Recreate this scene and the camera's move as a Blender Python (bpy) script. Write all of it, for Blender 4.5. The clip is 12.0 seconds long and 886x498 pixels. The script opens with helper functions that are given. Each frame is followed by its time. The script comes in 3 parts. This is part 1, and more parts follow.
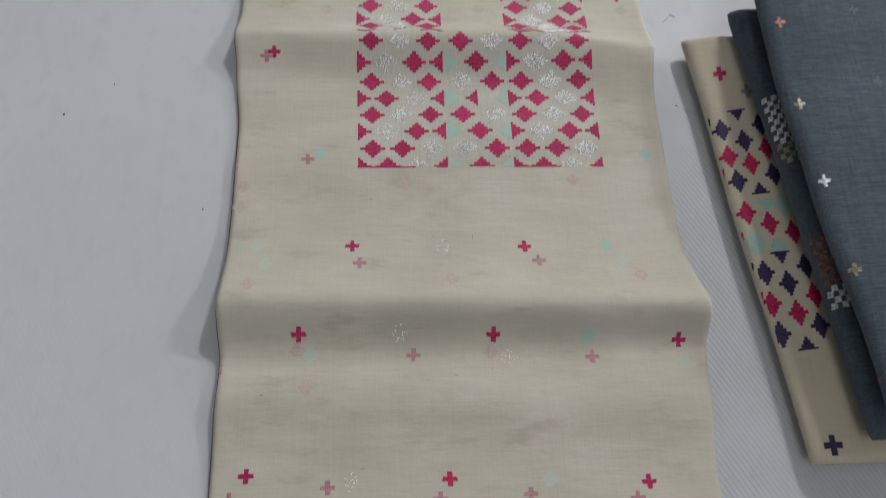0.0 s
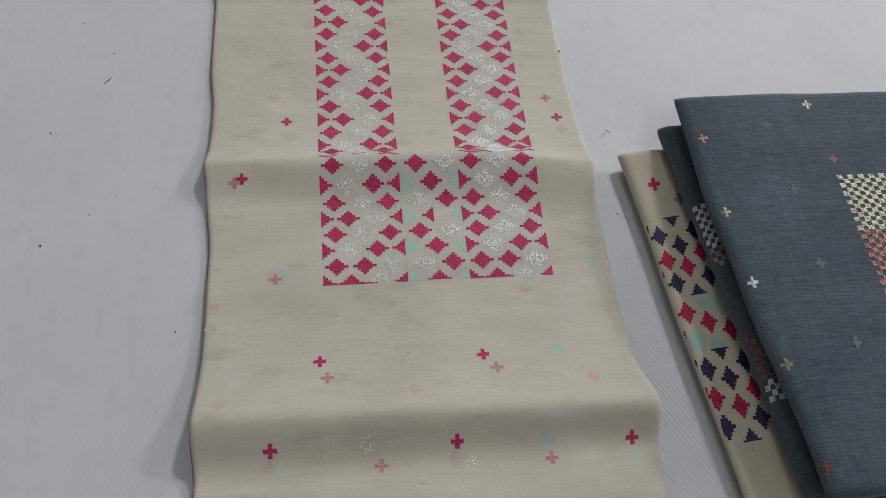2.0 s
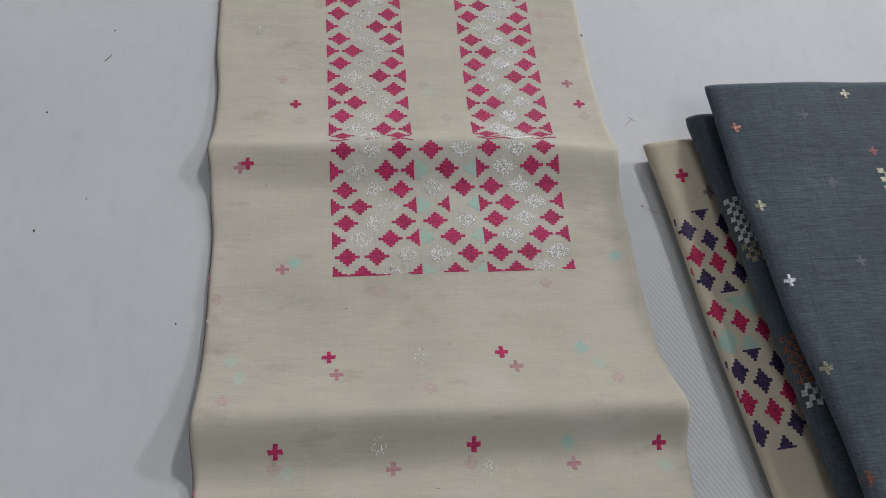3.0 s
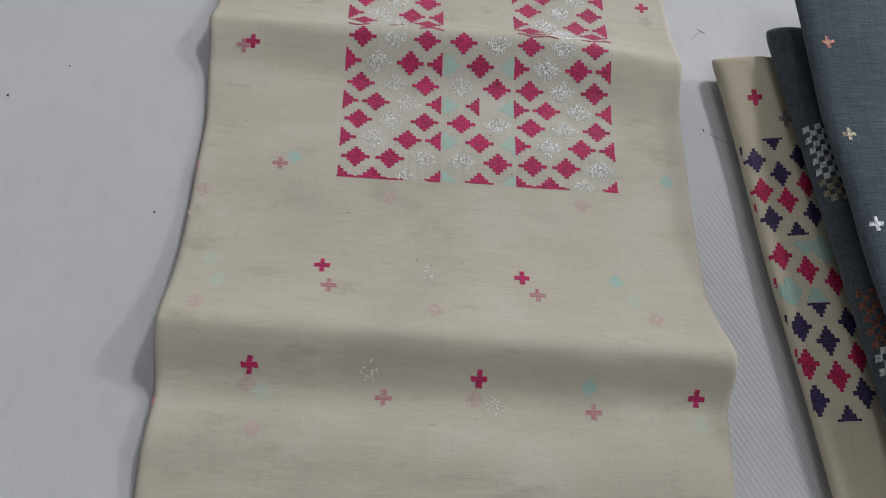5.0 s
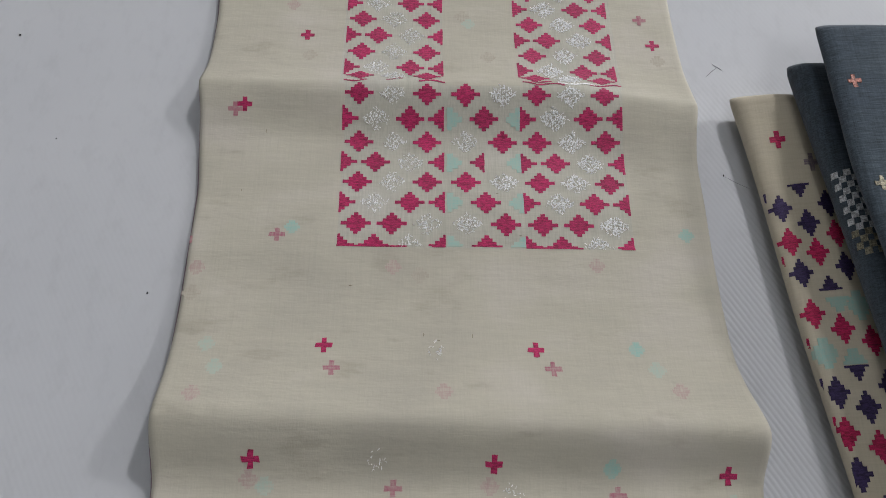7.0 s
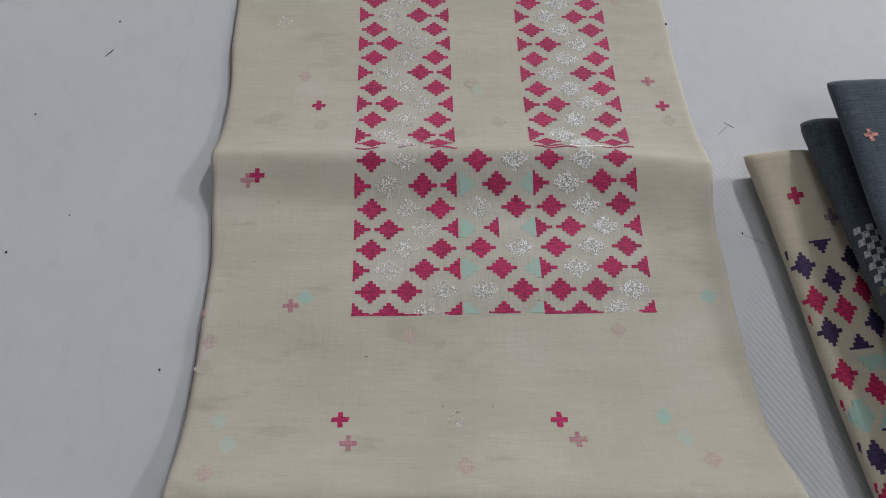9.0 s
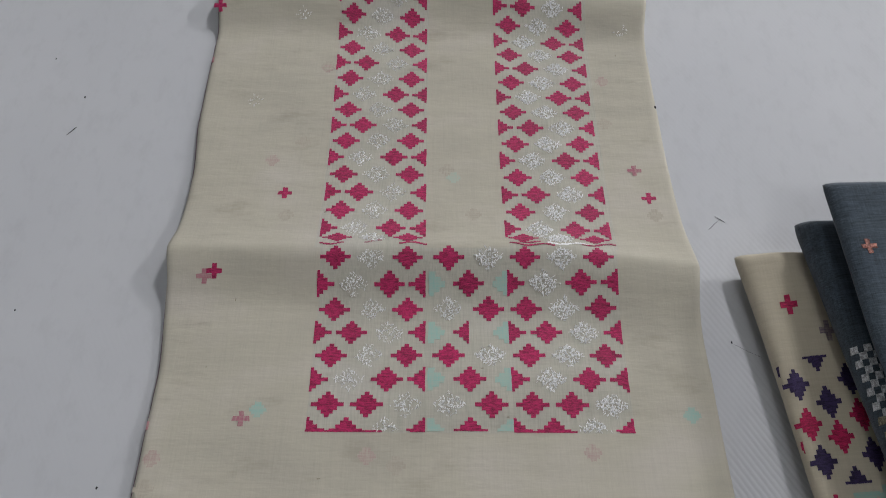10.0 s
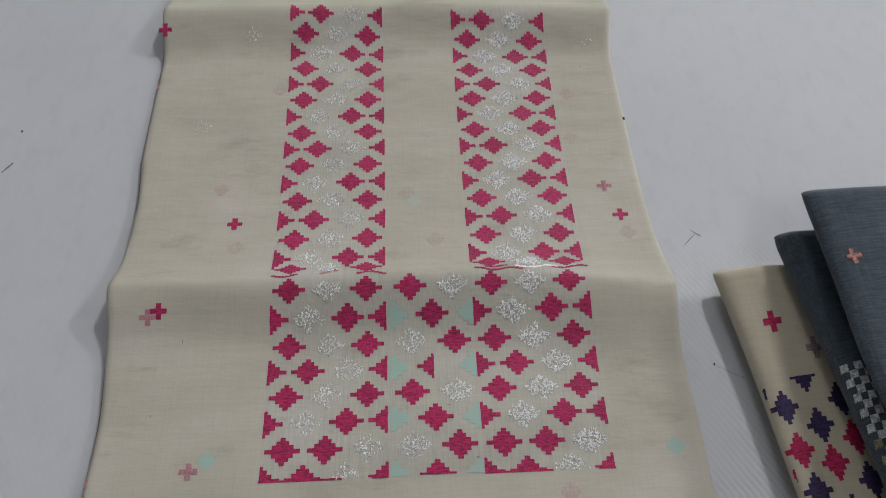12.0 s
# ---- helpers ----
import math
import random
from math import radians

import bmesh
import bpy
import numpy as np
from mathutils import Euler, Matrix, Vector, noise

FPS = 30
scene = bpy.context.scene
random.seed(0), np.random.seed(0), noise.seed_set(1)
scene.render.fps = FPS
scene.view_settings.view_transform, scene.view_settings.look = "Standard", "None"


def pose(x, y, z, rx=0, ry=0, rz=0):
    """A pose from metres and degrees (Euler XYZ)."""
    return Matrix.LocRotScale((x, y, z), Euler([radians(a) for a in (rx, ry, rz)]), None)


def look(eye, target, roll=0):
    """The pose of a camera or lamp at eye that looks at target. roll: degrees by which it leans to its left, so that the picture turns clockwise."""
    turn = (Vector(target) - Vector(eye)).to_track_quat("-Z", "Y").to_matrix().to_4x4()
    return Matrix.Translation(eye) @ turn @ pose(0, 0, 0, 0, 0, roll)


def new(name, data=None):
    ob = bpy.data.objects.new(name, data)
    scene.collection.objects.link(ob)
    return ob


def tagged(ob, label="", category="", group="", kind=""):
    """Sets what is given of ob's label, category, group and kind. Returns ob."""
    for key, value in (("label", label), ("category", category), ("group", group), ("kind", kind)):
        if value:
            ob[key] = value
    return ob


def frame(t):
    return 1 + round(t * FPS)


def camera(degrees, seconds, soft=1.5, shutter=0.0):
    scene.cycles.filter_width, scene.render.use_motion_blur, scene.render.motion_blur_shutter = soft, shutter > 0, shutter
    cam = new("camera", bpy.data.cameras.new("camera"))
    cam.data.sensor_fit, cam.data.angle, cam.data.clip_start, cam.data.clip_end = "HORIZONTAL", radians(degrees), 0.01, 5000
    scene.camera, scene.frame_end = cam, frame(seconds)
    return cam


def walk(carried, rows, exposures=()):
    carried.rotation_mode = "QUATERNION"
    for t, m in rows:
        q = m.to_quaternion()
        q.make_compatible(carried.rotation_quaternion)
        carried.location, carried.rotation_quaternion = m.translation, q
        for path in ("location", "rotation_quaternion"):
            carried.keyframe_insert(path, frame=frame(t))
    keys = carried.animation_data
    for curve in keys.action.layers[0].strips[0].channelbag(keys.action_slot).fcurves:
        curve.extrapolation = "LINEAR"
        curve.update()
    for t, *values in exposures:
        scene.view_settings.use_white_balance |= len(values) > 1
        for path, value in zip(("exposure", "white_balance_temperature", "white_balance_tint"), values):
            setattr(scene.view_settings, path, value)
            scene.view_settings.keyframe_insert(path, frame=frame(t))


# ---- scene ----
cam = camera(60.9, 12.0, soft=0.8, shutter=0.3)
PATH = [
    (0, (-0.06, -0.249, 0.462), (0.065, 0.511, -1.384), 7.9),
    (0.5, (-0.062, -0.239, 0.499), (0.093, 0.633, -1.294), 7.7),
    (1, (-0.063, -0.243, 0.511), (0.117, 0.693, -1.248), 8.0),
    (1.5, (-0.055, -0.245, 0.509), (0.148, 0.697, -1.243), 8.5),
    (2, (-0.057, -0.245, 0.5), (0.16, 0.709, -1.245), 8.6),
    (2.5, (-0.06, -0.24, 0.491), (0.166, 0.711, -1.254), 9.2),
    (3, (-0.065, -0.232, 0.472), (0.15, 0.709, -1.279), 9.5),
    (3.5, (-0.077, -0.217, 0.446), (0.137, 0.663, -1.337), 11.2),
    (3.7, (-0.088, -0.215, 0.442), (0.115, 0.622, -1.364), 11.4),
    (5.3, (-0.023, -0.227, 0.376), (0.09, 0.608, -1.438), 10.4),
    (5.5, (-0.011, -0.214, 0.364), (0.117, 0.599, -1.459), 10.7),
    (6, (-0.029, -0.195, 0.378), (0.05, 0.554, -1.474), 6.3),
    (6.5, (-0.037, -0.197, 0.382), (0.02, 0.589, -1.456), 5.0),
    (6.7, (-0.038, -0.191, 0.395), (0.028, 0.622, -1.432), 5.4),
    (8.3, (-0.048, -0.165, 0.378), (0.014, 0.752, -1.398), 1.8),
    (8.5, (-0.049, -0.177, 0.384), (0.003, 0.786, -1.368), 1.4),
    (9, (-0.042, -0.173, 0.389), (-0.003, 0.804, -1.356), 1.3),
    (9.5, (-0.028, -0.156, 0.391), (-0.009, 0.839, -1.344), 1.2),
    (10, (-0.016, -0.12, 0.387), (-0.009, 0.912, -1.326), 0.6),
    (10.5, (-0.015, -0.13, 0.397), (-0.004, 1.025, -1.236), 0.6),
    (11, (-0.017, -0.138, 0.399), (-0.005, 1.055, -1.206), 0.8),
    (11.5, (0.0, -0.122, 0.387), (0.034, 1.048, -1.235), -0.0),
    (12, (-0.001, -0.103, 0.366), (0.04, 0.974, -1.319), -0.3),
]
walk(cam, [(t, look(eye, target, roll)) for t, eye, target, roll in PATH], exposures=[(0.0, -0.11), (2.0, -0.18), (6.0, -0.14), (8.5, -0.23), (10.0, -0.32), (12.0, -0.34)])

# ---- light: ceiling panels of a closed room, the strong ones beyond the table on its right, the weak near one added as fill ----
world = bpy.data.worlds.new("world")
scene.world = world
world.use_nodes = True
world.node_tree.nodes["Background"].inputs[0].default_value = (0.75, 0.85, 1.0, 1)
world.node_tree.nodes["Background"].inputs[1].default_value = 0.05


def area_lamp(place, target, size, watts, colour):
    data = bpy.data.lights.new("panel_lamp", "AREA")
    data.shape, data.size, data.size_y, data.energy, data.color = "RECTANGLE", size[0], size[1], watts, colour
    ob = new("panel_lamp", data)
    ob.matrix_world = look(place, target)
    return ob


CEILING = 2.6
# The last panel, on the near side, is an added fill that softens shadows.
LAMPS = [((1.50, 2.70), (0.34, 0.34), 110.0), ((4.00, 2.40), (0.50, 0.50), 155.0), ((0.30, -1.50), (0.55, 0.55), 9.0)]
COOL = (0.965, 0.963, 0.994)
for (lx, ly), size, watts in LAMPS:
    area_lamp((lx, ly, CEILING - 0.05), (lx, ly, 0), size, watts, COOL)


# ---- materials ----
def material(name, colour, rough=0.8, metal=0.0, sheen=0.0):
    m = bpy.data.materials.new(name)
    m.use_nodes = True
    b = m.node_tree.nodes["Principled BSDF"]
    b.inputs["Base Color"].default_value = (*colour, 1)
    b.inputs["Roughness"].default_value = rough
    b.inputs["Metallic"].default_value = metal
    b.inputs["Sheen Weight"].default_value = sheen
    b.inputs["Specular IOR Level"].default_value = 0.25
    return m


def node(m, kind, **values):
    n = m.node_tree.nodes.new(kind)
    for key, value in values.items():
        n.inputs[key.replace("_", " ")].default_value = value
    return n


def link(m, a, b):
    m.node_tree.links.new(a, b)


def noise_at(m, scale, stretch=(1, 1, 1), detail=3.0, rough=0.55, turn=0.0):
    """Noise over object coordinates, stretched along the axes; returns its factor."""
    tc, mp = node(m, "ShaderNodeTexCoord"), node(m, "ShaderNodeMapping")
    mp.inputs["Scale"].default_value = stretch
    mp.inputs["Rotation"].default_value = (0, 0, turn)
    n = node(m, "ShaderNodeTexNoise", Scale=scale, Detail=detail, Roughness=rough)
    link(m, tc.outputs["Object"], mp.inputs["Vector"])
    link(m, mp.outputs["Vector"], n.inputs["Vector"])
    return n.outputs["Factor"] if "Factor" in n.outputs else n.outputs["Fac"]


def ramp(m, fac, stops):
    r = node(m, "ShaderNodeValToRGB")
    e = r.color_ramp.elements
    while len(e) < len(stops):
        e.new(0.5)
    for el, (pos, colour) in zip(e, stops):
        el.position, el.color = pos, (*colour, 1)
    link(m, fac, r.inputs["Fac"])
    return r.outputs["Color"]


def mixed(m, a, b, fac=0.5, mode="MIX"):
    n = m.node_tree.nodes.new("ShaderNodeMix")
    n.data_type, n.blend_type = "RGBA", mode
    for sock, v in ((n.inputs[0], fac), (n.inputs[6], a), (n.inputs[7], b)):
        if isinstance(v, (int, float)):
            sock.default_value = v
        elif isinstance(v, tuple):
            sock.default_value = (*v, 1)
        else:
            link(m, v, sock)
    return n.outputs[2]


def base(m, colour):
    link(m, colour, m.node_tree.nodes["Principled BSDF"].inputs["Base Color"])


def bump(m, height, distance, strength=0.5, before=None):
    n = node(m, "ShaderNodeBump", Strength=strength, Distance=distance)
    link(m, height, n.inputs["Height"])
    if before is not None:
        link(m, before, n.inputs["Normal"])
    link(m, n.outputs["Normal"], m.node_tree.nodes["Principled BSDF"].inputs["Normal"])
    return n.outputs["Normal"]


def grey(v):
    return (v, v, v)


def fabric(name, low, high, slub=0.12, weave=1100.0, streak=1.0, spots=0.1, rough=0.85, fine=0.13, lengthwise=0.35):
    """Woven cloth: two-scale mottling, slubs along and across, fine thread relief."""
    m = material(name, high, rough, sheen=0.15)
    big = noise_at(m, 14, (1, 1.6, 1), 4)
    col = ramp(m, big, [(0.3, low), (0.52, tuple((a + b) / 2 * (1.0, 1.006, 0.97)[i] for i, (a, b) in enumerate(zip(low, high)))), (0.7, high)])
    across = noise_at(m, 60, (0.25 / streak, 12, 1), 4, 0.7)
    along = noise_at(m, 60, (14, 0.3, 1), 4, 0.7)
    col = mixed(m, col, ramp(m, across, [(0.3, grey(1 - 2.2 * slub)), (0.62, grey(1.0))]), 1.0, "MULTIPLY")
    col = mixed(m, col, ramp(m, along, [(0.28, grey(1 - 2.4 * slub)), (0.55, grey(1.0))]), 1.0, "MULTIPLY")
    stain = noise_at(m, 34, (0.7, 2.0, 1), 4, 0.6)
    col = mixed(m, col, ramp(m, stain, [(0.27, (1 - 2.6 * spots, 1 - 3.0 * spots, 1 - 3.2 * spots)), (0.42, grey(1.0))]), 1.0, "MULTIPLY")
    yarn = mixed(m, noise_at(m, 560, (0.14, 3.0, 1), 4, 0.85), noise_at(m, 560, (3.0, 0.14, 1), 3, 0.85), lengthwise)
    col = mixed(m, col, ramp(m, yarn, [(0.38, grey(1 - fine)), (0.62, grey(1.0 + 0.5 * fine))]), 1.0, "MULTIPLY")
    base(m, col)
    a = noise_at(m, weave, (0.2, 1, 1), 2)
    b = noise_at(m, weave, (1, 0.2, 1), 2)
    n1 = bump(m, mixed(m, a, b), 0.0003, 0.35)
    bump(m, noise_at(m, 45, (0.5, 1.6, 1), 4), 0.0022, 0.35, n1)
    return m


def thread(name, colour, weave=900.0, rough=0.6):
    """Satin-stitched yarn: fine vertical floats with tone changes between patches."""
    m = material(name, colour, rough, sheen=0.2)
    info = node(m, "ShaderNodeObjectInfo")
    fine = noise_at(m, 430, (0.7, 2.6, 1), 4, 0.85)
    c = mixed(m, tuple(0.38 * v for v in colour), tuple(min(1, 1.28 * v) for v in colour), ramp(m, fine, [(0.38, grey(0)), (0.58, grey(1))]))
    c = mixed(m, c, ramp(m, info.outputs["Random"], [(0.0, grey(0.82)), (1.0, grey(1.0))]), 1.0, "MULTIPLY")
    base(m, c)
    bump(m, fine, 0.0004, 0.7)
    return m


def show_through(name, colour, strength, ground=(0.515, 0.477, 0.39)):
    """Yarn of a hidden layer seen through sheer cloth: threads of both colours mixed."""
    m = material(name, colour, 0.85)
    a, b = noise_at(m, 420, (0.25, 2.4, 1), 3, 0.8), noise_at(m, 420, (2.6, 0.3, 1), 3, 0.8)
    f = ramp(m, mixed(m, a, b), [(0.36, grey(max(0.0, strength - 0.3))), (0.60, grey(min(1.0, strength + 0.2)))])
    base(m, mixed(m, ground, colour, f))
    return m


def zari(name, colour, rough=0.32, metal=0.4, dull=0.5):
    """Metallic yarn: the uneven glint of its stitches is put into the colour, lighter and darker."""
    m = material(name, colour, rough, metal=metal)
    f = noise_at(m, 620, (1, 1, 1), 3, 0.85)
    geo = node(m, "ShaderNodeNewGeometry")
    c = mixed(m, tuple(dull * v for v in colour), colour, ramp(m, f, [(0.42, grey(0)), (0.6, grey(1))]))
    base(m, mixed(m, c, ramp(m, geo.outputs["Random Per Island"], [(0.0, grey(0.72)), (0.5, grey(1.0))]), 1.0, "MULTIPLY"))
    bump(m, f, 0.0004, 0.8)
    return m


def table_material():
    m = material("white_ribbed_cover", (0.7, 0.72, 0.76), 0.6)
    m.node_tree.nodes["Principled BSDF"].inputs["Specular IOR Level"].default_value = 0.18
    big = noise_at(m, 7, (1, 1, 1), 4)
    col = ramp(m, big, [(0.3, (0.52, 0.53, 0.548)), (0.7, (0.56, 0.568, 0.584))])
    small = noise_at(m, 90, (1, 0.5, 1), 4, 0.7)
    col = mixed(m, col, ramp(m, small, [(0.25, grey(0.93)), (0.5, grey(1.0))]), 1.0, "MULTIPLY")
    base(m, col)
    tc, mp = node(m, "ShaderNodeTexCoord"), node(m, "ShaderNodeMapping")
    mp.inputs["Rotation"].default_value = (0, 0, radians(-30))
    wave = node(m, "ShaderNodeTexWave", Scale=105.0, Distortion=0.6, Detail=2.0)
    wave.inputs["Detail Scale"].default_value = 2.0
    link(m, tc.outputs["Object"], mp.inputs["Vector"])
    link(m, mp.outputs["Vector"], wave.inputs["Vector"])
    part_x = node(m, "ShaderNodeSeparateXYZ")
    link(m, tc.outputs["Object"], part_x.inputs["Vector"])
    # Ribs are stronger towards the right and fade out on the far side.
    rib_gain = node(m, "ShaderNodeMath")
    rib_gain.operation = "MULTIPLY_ADD"
    rib_gain.inputs[1].default_value, rib_gain.inputs[2].default_value = 1.2, -0.12
    link(m, part_x.outputs["X"], rib_gain.inputs[0])
    mottled = node(m, "ShaderNodeMath")
    mottled.operation = "ADD"
    link(m, rib_gain.outputs[0], mottled.inputs[0])
    link(m, noise_at(m, 4.5, detail=2), mottled.inputs[1])
    patchy = ramp(m, mottled.outputs[0], [(0.40, grey(0.05)), (0.58, grey(1.0))])
    flat_far = ramp(m, part_x.outputs["Y"], [(0.06, grey(1.0)), (0.13, grey(0.06))])
    patchy = mixed(m, patchy, flat_far, 1.0, "MULTIPLY")
    lifted = node(m, "ShaderNodeMath")
    lifted.operation = "ADD"
    lifted.inputs[1].default_value = 0.5
    link(m, part_x.outputs["Y"], lifted.inputs[0])
    near = ramp(m, lifted.outputs[0], [(0.40, grey(0.08)), (0.50, grey(0.0))])
    patchy = mixed(m, patchy, near, 1.0, "LIGHTEN")
    ribs = wave.outputs["Fac"] if "Fac" in wave.outputs else wave.outputs["Factor"]
    n1 = bump(m, mixed(m, grey(0.5), ribs, patchy), 0.0004, 0.45)
    # Shade between the ribs is also put into the colour, their relief being slight.
    base(m, mixed(m, col, ramp(m, mixed(m, grey(1.0), ribs, patchy), [(0.0, grey(0.90)), (0.6, grey(1.0))]), 1.0, "MULTIPLY"))
    bump(m, noise_at(m, 9, (1, 1, 1), 3), 0.004, 0.25, n1)
    return m


def plaster(name, colour):
    m = material(name, colour, 0.9)
    base(m, ramp(m, noise_at(m, 3, detail=5), [(0.3, tuple(0.93 * v for v in colour)), (0.7, colour)]))
    bump(m, noise_at(m, 120, detail=3), 0.001, 0.3)
    return m


M_TABLE = table_material()
M_WALL = plaster("white_wall_paint", (0.56, 0.57, 0.58))
M_CEIL = plaster("white_ceiling_paint", (0.62, 0.62, 0.62))
M_FLOOR = plaster("grey_floor_screed", (0.3, 0.295, 0.285))
M_LEG = material("painted_steel", (0.3, 0.3, 0.32), 0.4, 0.6)
M_CREAM = fabric("cream_cotton_silk", (0.462, 0.433, 0.357), (0.552, 0.514, 0.440), 0.018, spots=0.06, fine=0.06, lengthwise=0.45)


def sheer_panel(m, fields):
    """The brocaded fields are woven more openly: greyer ground with threads running along the cloth. fields: x from, to, y from, to."""
    sock = m.node_tree.nodes["Principled BSDF"].inputs["Base Color"]
    before = sock.links[0].from_socket
    tc, sep = node(m, "ShaderNodeTexCoord"), node(m, "ShaderNodeSeparateXYZ")
    link(m, tc.outputs["Object"], sep.inputs["Vector"])
    open_weave = ramp(m, noise_at(m, 420, (2.6, 0.10, 1), 3, 0.8), [(0.36, (0.90, 0.925, 0.95)), (0.60, (1.03, 1.055, 1.10))])
    sheer = mixed(m, before, open_weave, 1.0, "MULTIPLY")
    for x0, x1, y0, y1 in fields:
        inside = None
        for axis, low, high in (("X", x0, x1), ("Y", y0, y1)):
            n = node(m, "ShaderNodeMath")
            n.operation = "COMPARE"
            n.inputs[1].default_value, n.inputs[2].default_value = (low + high) / 2, (high - low) / 2
            link(m, sep.outputs[axis], n.inputs[0])
            inside = n.outputs[0] if inside is None else mixed(m, inside, n.outputs[0], 1.0, "MULTIPLY")
        before = mixed(m, before, sheer, inside)
    base(m, before)


sheer_panel(M_CREAM, ((-0.085, 0.085, -0.001, 0.1045), (-0.0885, -0.0250, 0.1045, 0.3185), (0.0235, 0.0870, 0.1045, 0.3185)))
M_UNDER = fabric("cream_under_layer", (0.46, 0.42, 0.34), (0.54, 0.50, 0.40), 0.04, fine=0.06)
M_CREAM2 = fabric("warm_cream_silk", (0.52, 0.462, 0.358), (0.585, 0.523, 0.415), 0.03, spots=0.03, fine=0.06)
M_GREY = fabric("slate_blue_chambray", (0.063, 0.086, 0.112), (0.088, 0.115, 0.144), 0.10, streak=1.0, spots=0.05, fine=0.55, lengthwise=0.28)
M_MAGENTA = thread("magenta_yarn", (0.46, 0.017, 0.105))
M_RED = thread("crimson_yarn", (0.5, 0.015, 0.09))
M_PURPLE = thread("dark_violet_yarn", (0.043, 0.026, 0.092))
M_AQUA = show_through("pale_aqua_yarn", (0.29, 0.52, 0.47), 0.66)
M_AQUA_FAINT = show_through("faint_aqua_show_through", (0.33, 0.55, 0.49), 0.34)
M_PINK = show_through("faded_pink_show_through", (0.36, 0.08, 0.15), 0.67)
M_PINK_FAINT = show_through("faint_pink_show_through", (0.37, 0.15, 0.20), 0.27)
M_BROWN_FAINT = show_through("faint_brown_show_through", (0.30, 0.25, 0.21), 0.22)
# Pure white without metal: the silver's bright glints are put into its colour.
M_SILVER = zari("silver_zari", (1.0, 1.0, 1.0), 0.28, 0.0, 0.92)
M_SILVER.node_tree.nodes["Principled BSDF"].inputs["Specular IOR Level"].default_value = 0.9
M_SILVER_DULL = zari("dull_silver_zari", (0.72, 0.75, 0.78), 0.35, 0.4, 0.4)
M_GOLD = zari("gold_zari", (0.40, 0.375, 0.275), 0.35, 0.4, 0.35)
M_COPPER = zari("copper_zari", (0.31, 0.135, 0.105), 0.35, 0.4, 0.35)
M_CORAL = thread("coral_yarn", (0.31, 0.10, 0.095))
M_SLATE_FAINT = show_through("faint_grey_show_through", (0.2, 0.21, 0.21), 0.35, (0.078, 0.096, 0.122))
M_VIOLET_FAINT = show_through("faint_violet_show_through", (0.1, 0.06, 0.14), 0.6, (0.52, 0.46, 0.35))
M_DARK = material("dark_thread", (0.03, 0.03, 0.035), 0.9)
M_LINT = material("grey_thread", (0.16, 0.16, 0.17), 0.9)
M_SLUB = material("brown_slub", (0.2, 0.17, 0.12), 0.9)
M_SELVEDGE = thread("mauve_selvedge_yarn", (0.3, 0.22, 0.25))
M_LAMP = material("lamp_diffuser", (0.9, 0.9, 0.9), 0.6)
M_LAMP.node_tree.nodes["Principled BSDF"].inputs["Emission Color"].default_value = (0.95, 0.98, 1, 1)
M_LAMP.node_tree.nodes["Principled BSDF"].inputs["Emission Strength"].default_value = 6.0


# ---- helpers of this scene ----
def part(name, bm, mat, parent=None, label="", smooth=False):
    me = bpy.data.meshes.new(name)
    bm.normal_update()
    bm.to_mesh(me)
    bm.free()
    me.materials.append(mat)
    if smooth:
        for p in me.polygons:
            p.use_smooth = True
    ob = new(name, me)
    ob.parent = parent
    if label:
        ob["label"] = label
    return ob


def box(bm, x0, x1, y0, y1, z0, z1, bevel=0.0):
    m = Matrix.Translation(((x0 + x1) / 2, (y0 + y1) / 2, (z0 + z1) / 2)) @ Matrix.Diagonal((x1 - x0, y1 - y0, z1 - z0, 1))
    made = bmesh.ops.create_cube(bm, size=1, matrix=m)
    if bevel:
        edges = list({e for v in made["verts"] for e in v.link_edges})
        bmesh.ops.bevel(bm, geom=edges, offset=bevel, segments=2, profile=0.5, affect="EDGES")
    return bm


def thing(name, label, category, group=""):
    return tagged(new(name), label, category, group)


def smooth_step(a, b, v):
    s = min(1.0, max(0.0, (v - a) / (b - a)))
    return s * s * (3 - 2 * s)


# ---- the room ----
X0, X1, Y0, Y1, FLOOR = -2.6, 5.0, -2.6, 4.0, -0.75
for name, mat, dims in (
    ("floor", M_FLOOR, (X0, X1, Y0, Y1, FLOOR - 0.1, FLOOR)),
    ("ceiling", M_CEIL, (X0, X1, Y0, Y1, CEILING, CEILING + 0.1)),
    ("wall_north", M_WALL, (X0, X1, Y1, Y1 + 0.1, FLOOR, CEILING)),
    ("wall_south", M_WALL, (X0, X1, Y0 - 0.1, Y0, FLOOR, CEILING)),
    ("wall_east", M_WALL, (X1, X1 + 0.1, Y0 - 0.1, Y1 + 0.1, FLOOR, CEILING)),
    ("wall_west", M_WALL, (X0 - 0.1, X0, Y0 - 0.1, Y1 + 0.1, FLOOR, CEILING)),
):
    tagged(part(name, box(bmesh.new(), *dims), mat), "plain painted " + name.split("_")[0] + " closing the shop room", name.split("_")[0], kind="structure")

for (lx, ly), size, watts in LAMPS:
    lamp = thing("ceiling_light", "unseen square white panel light fixed under the ceiling", "lamp", "ceiling panels")
    lamp.location = (lx, ly, CEILING)
    s = size[0] / 2
    part("diffuser", box(bmesh.new(), -s, s, -s, s, -0.035, -0.02), M_LAMP, lamp)
    part("frame", box(bmesh.new(), -s - 0.02, s + 0.02, -s - 0.02, s + 0.02, -0.02, 0.0, 0.003), M_WALL, lamp)

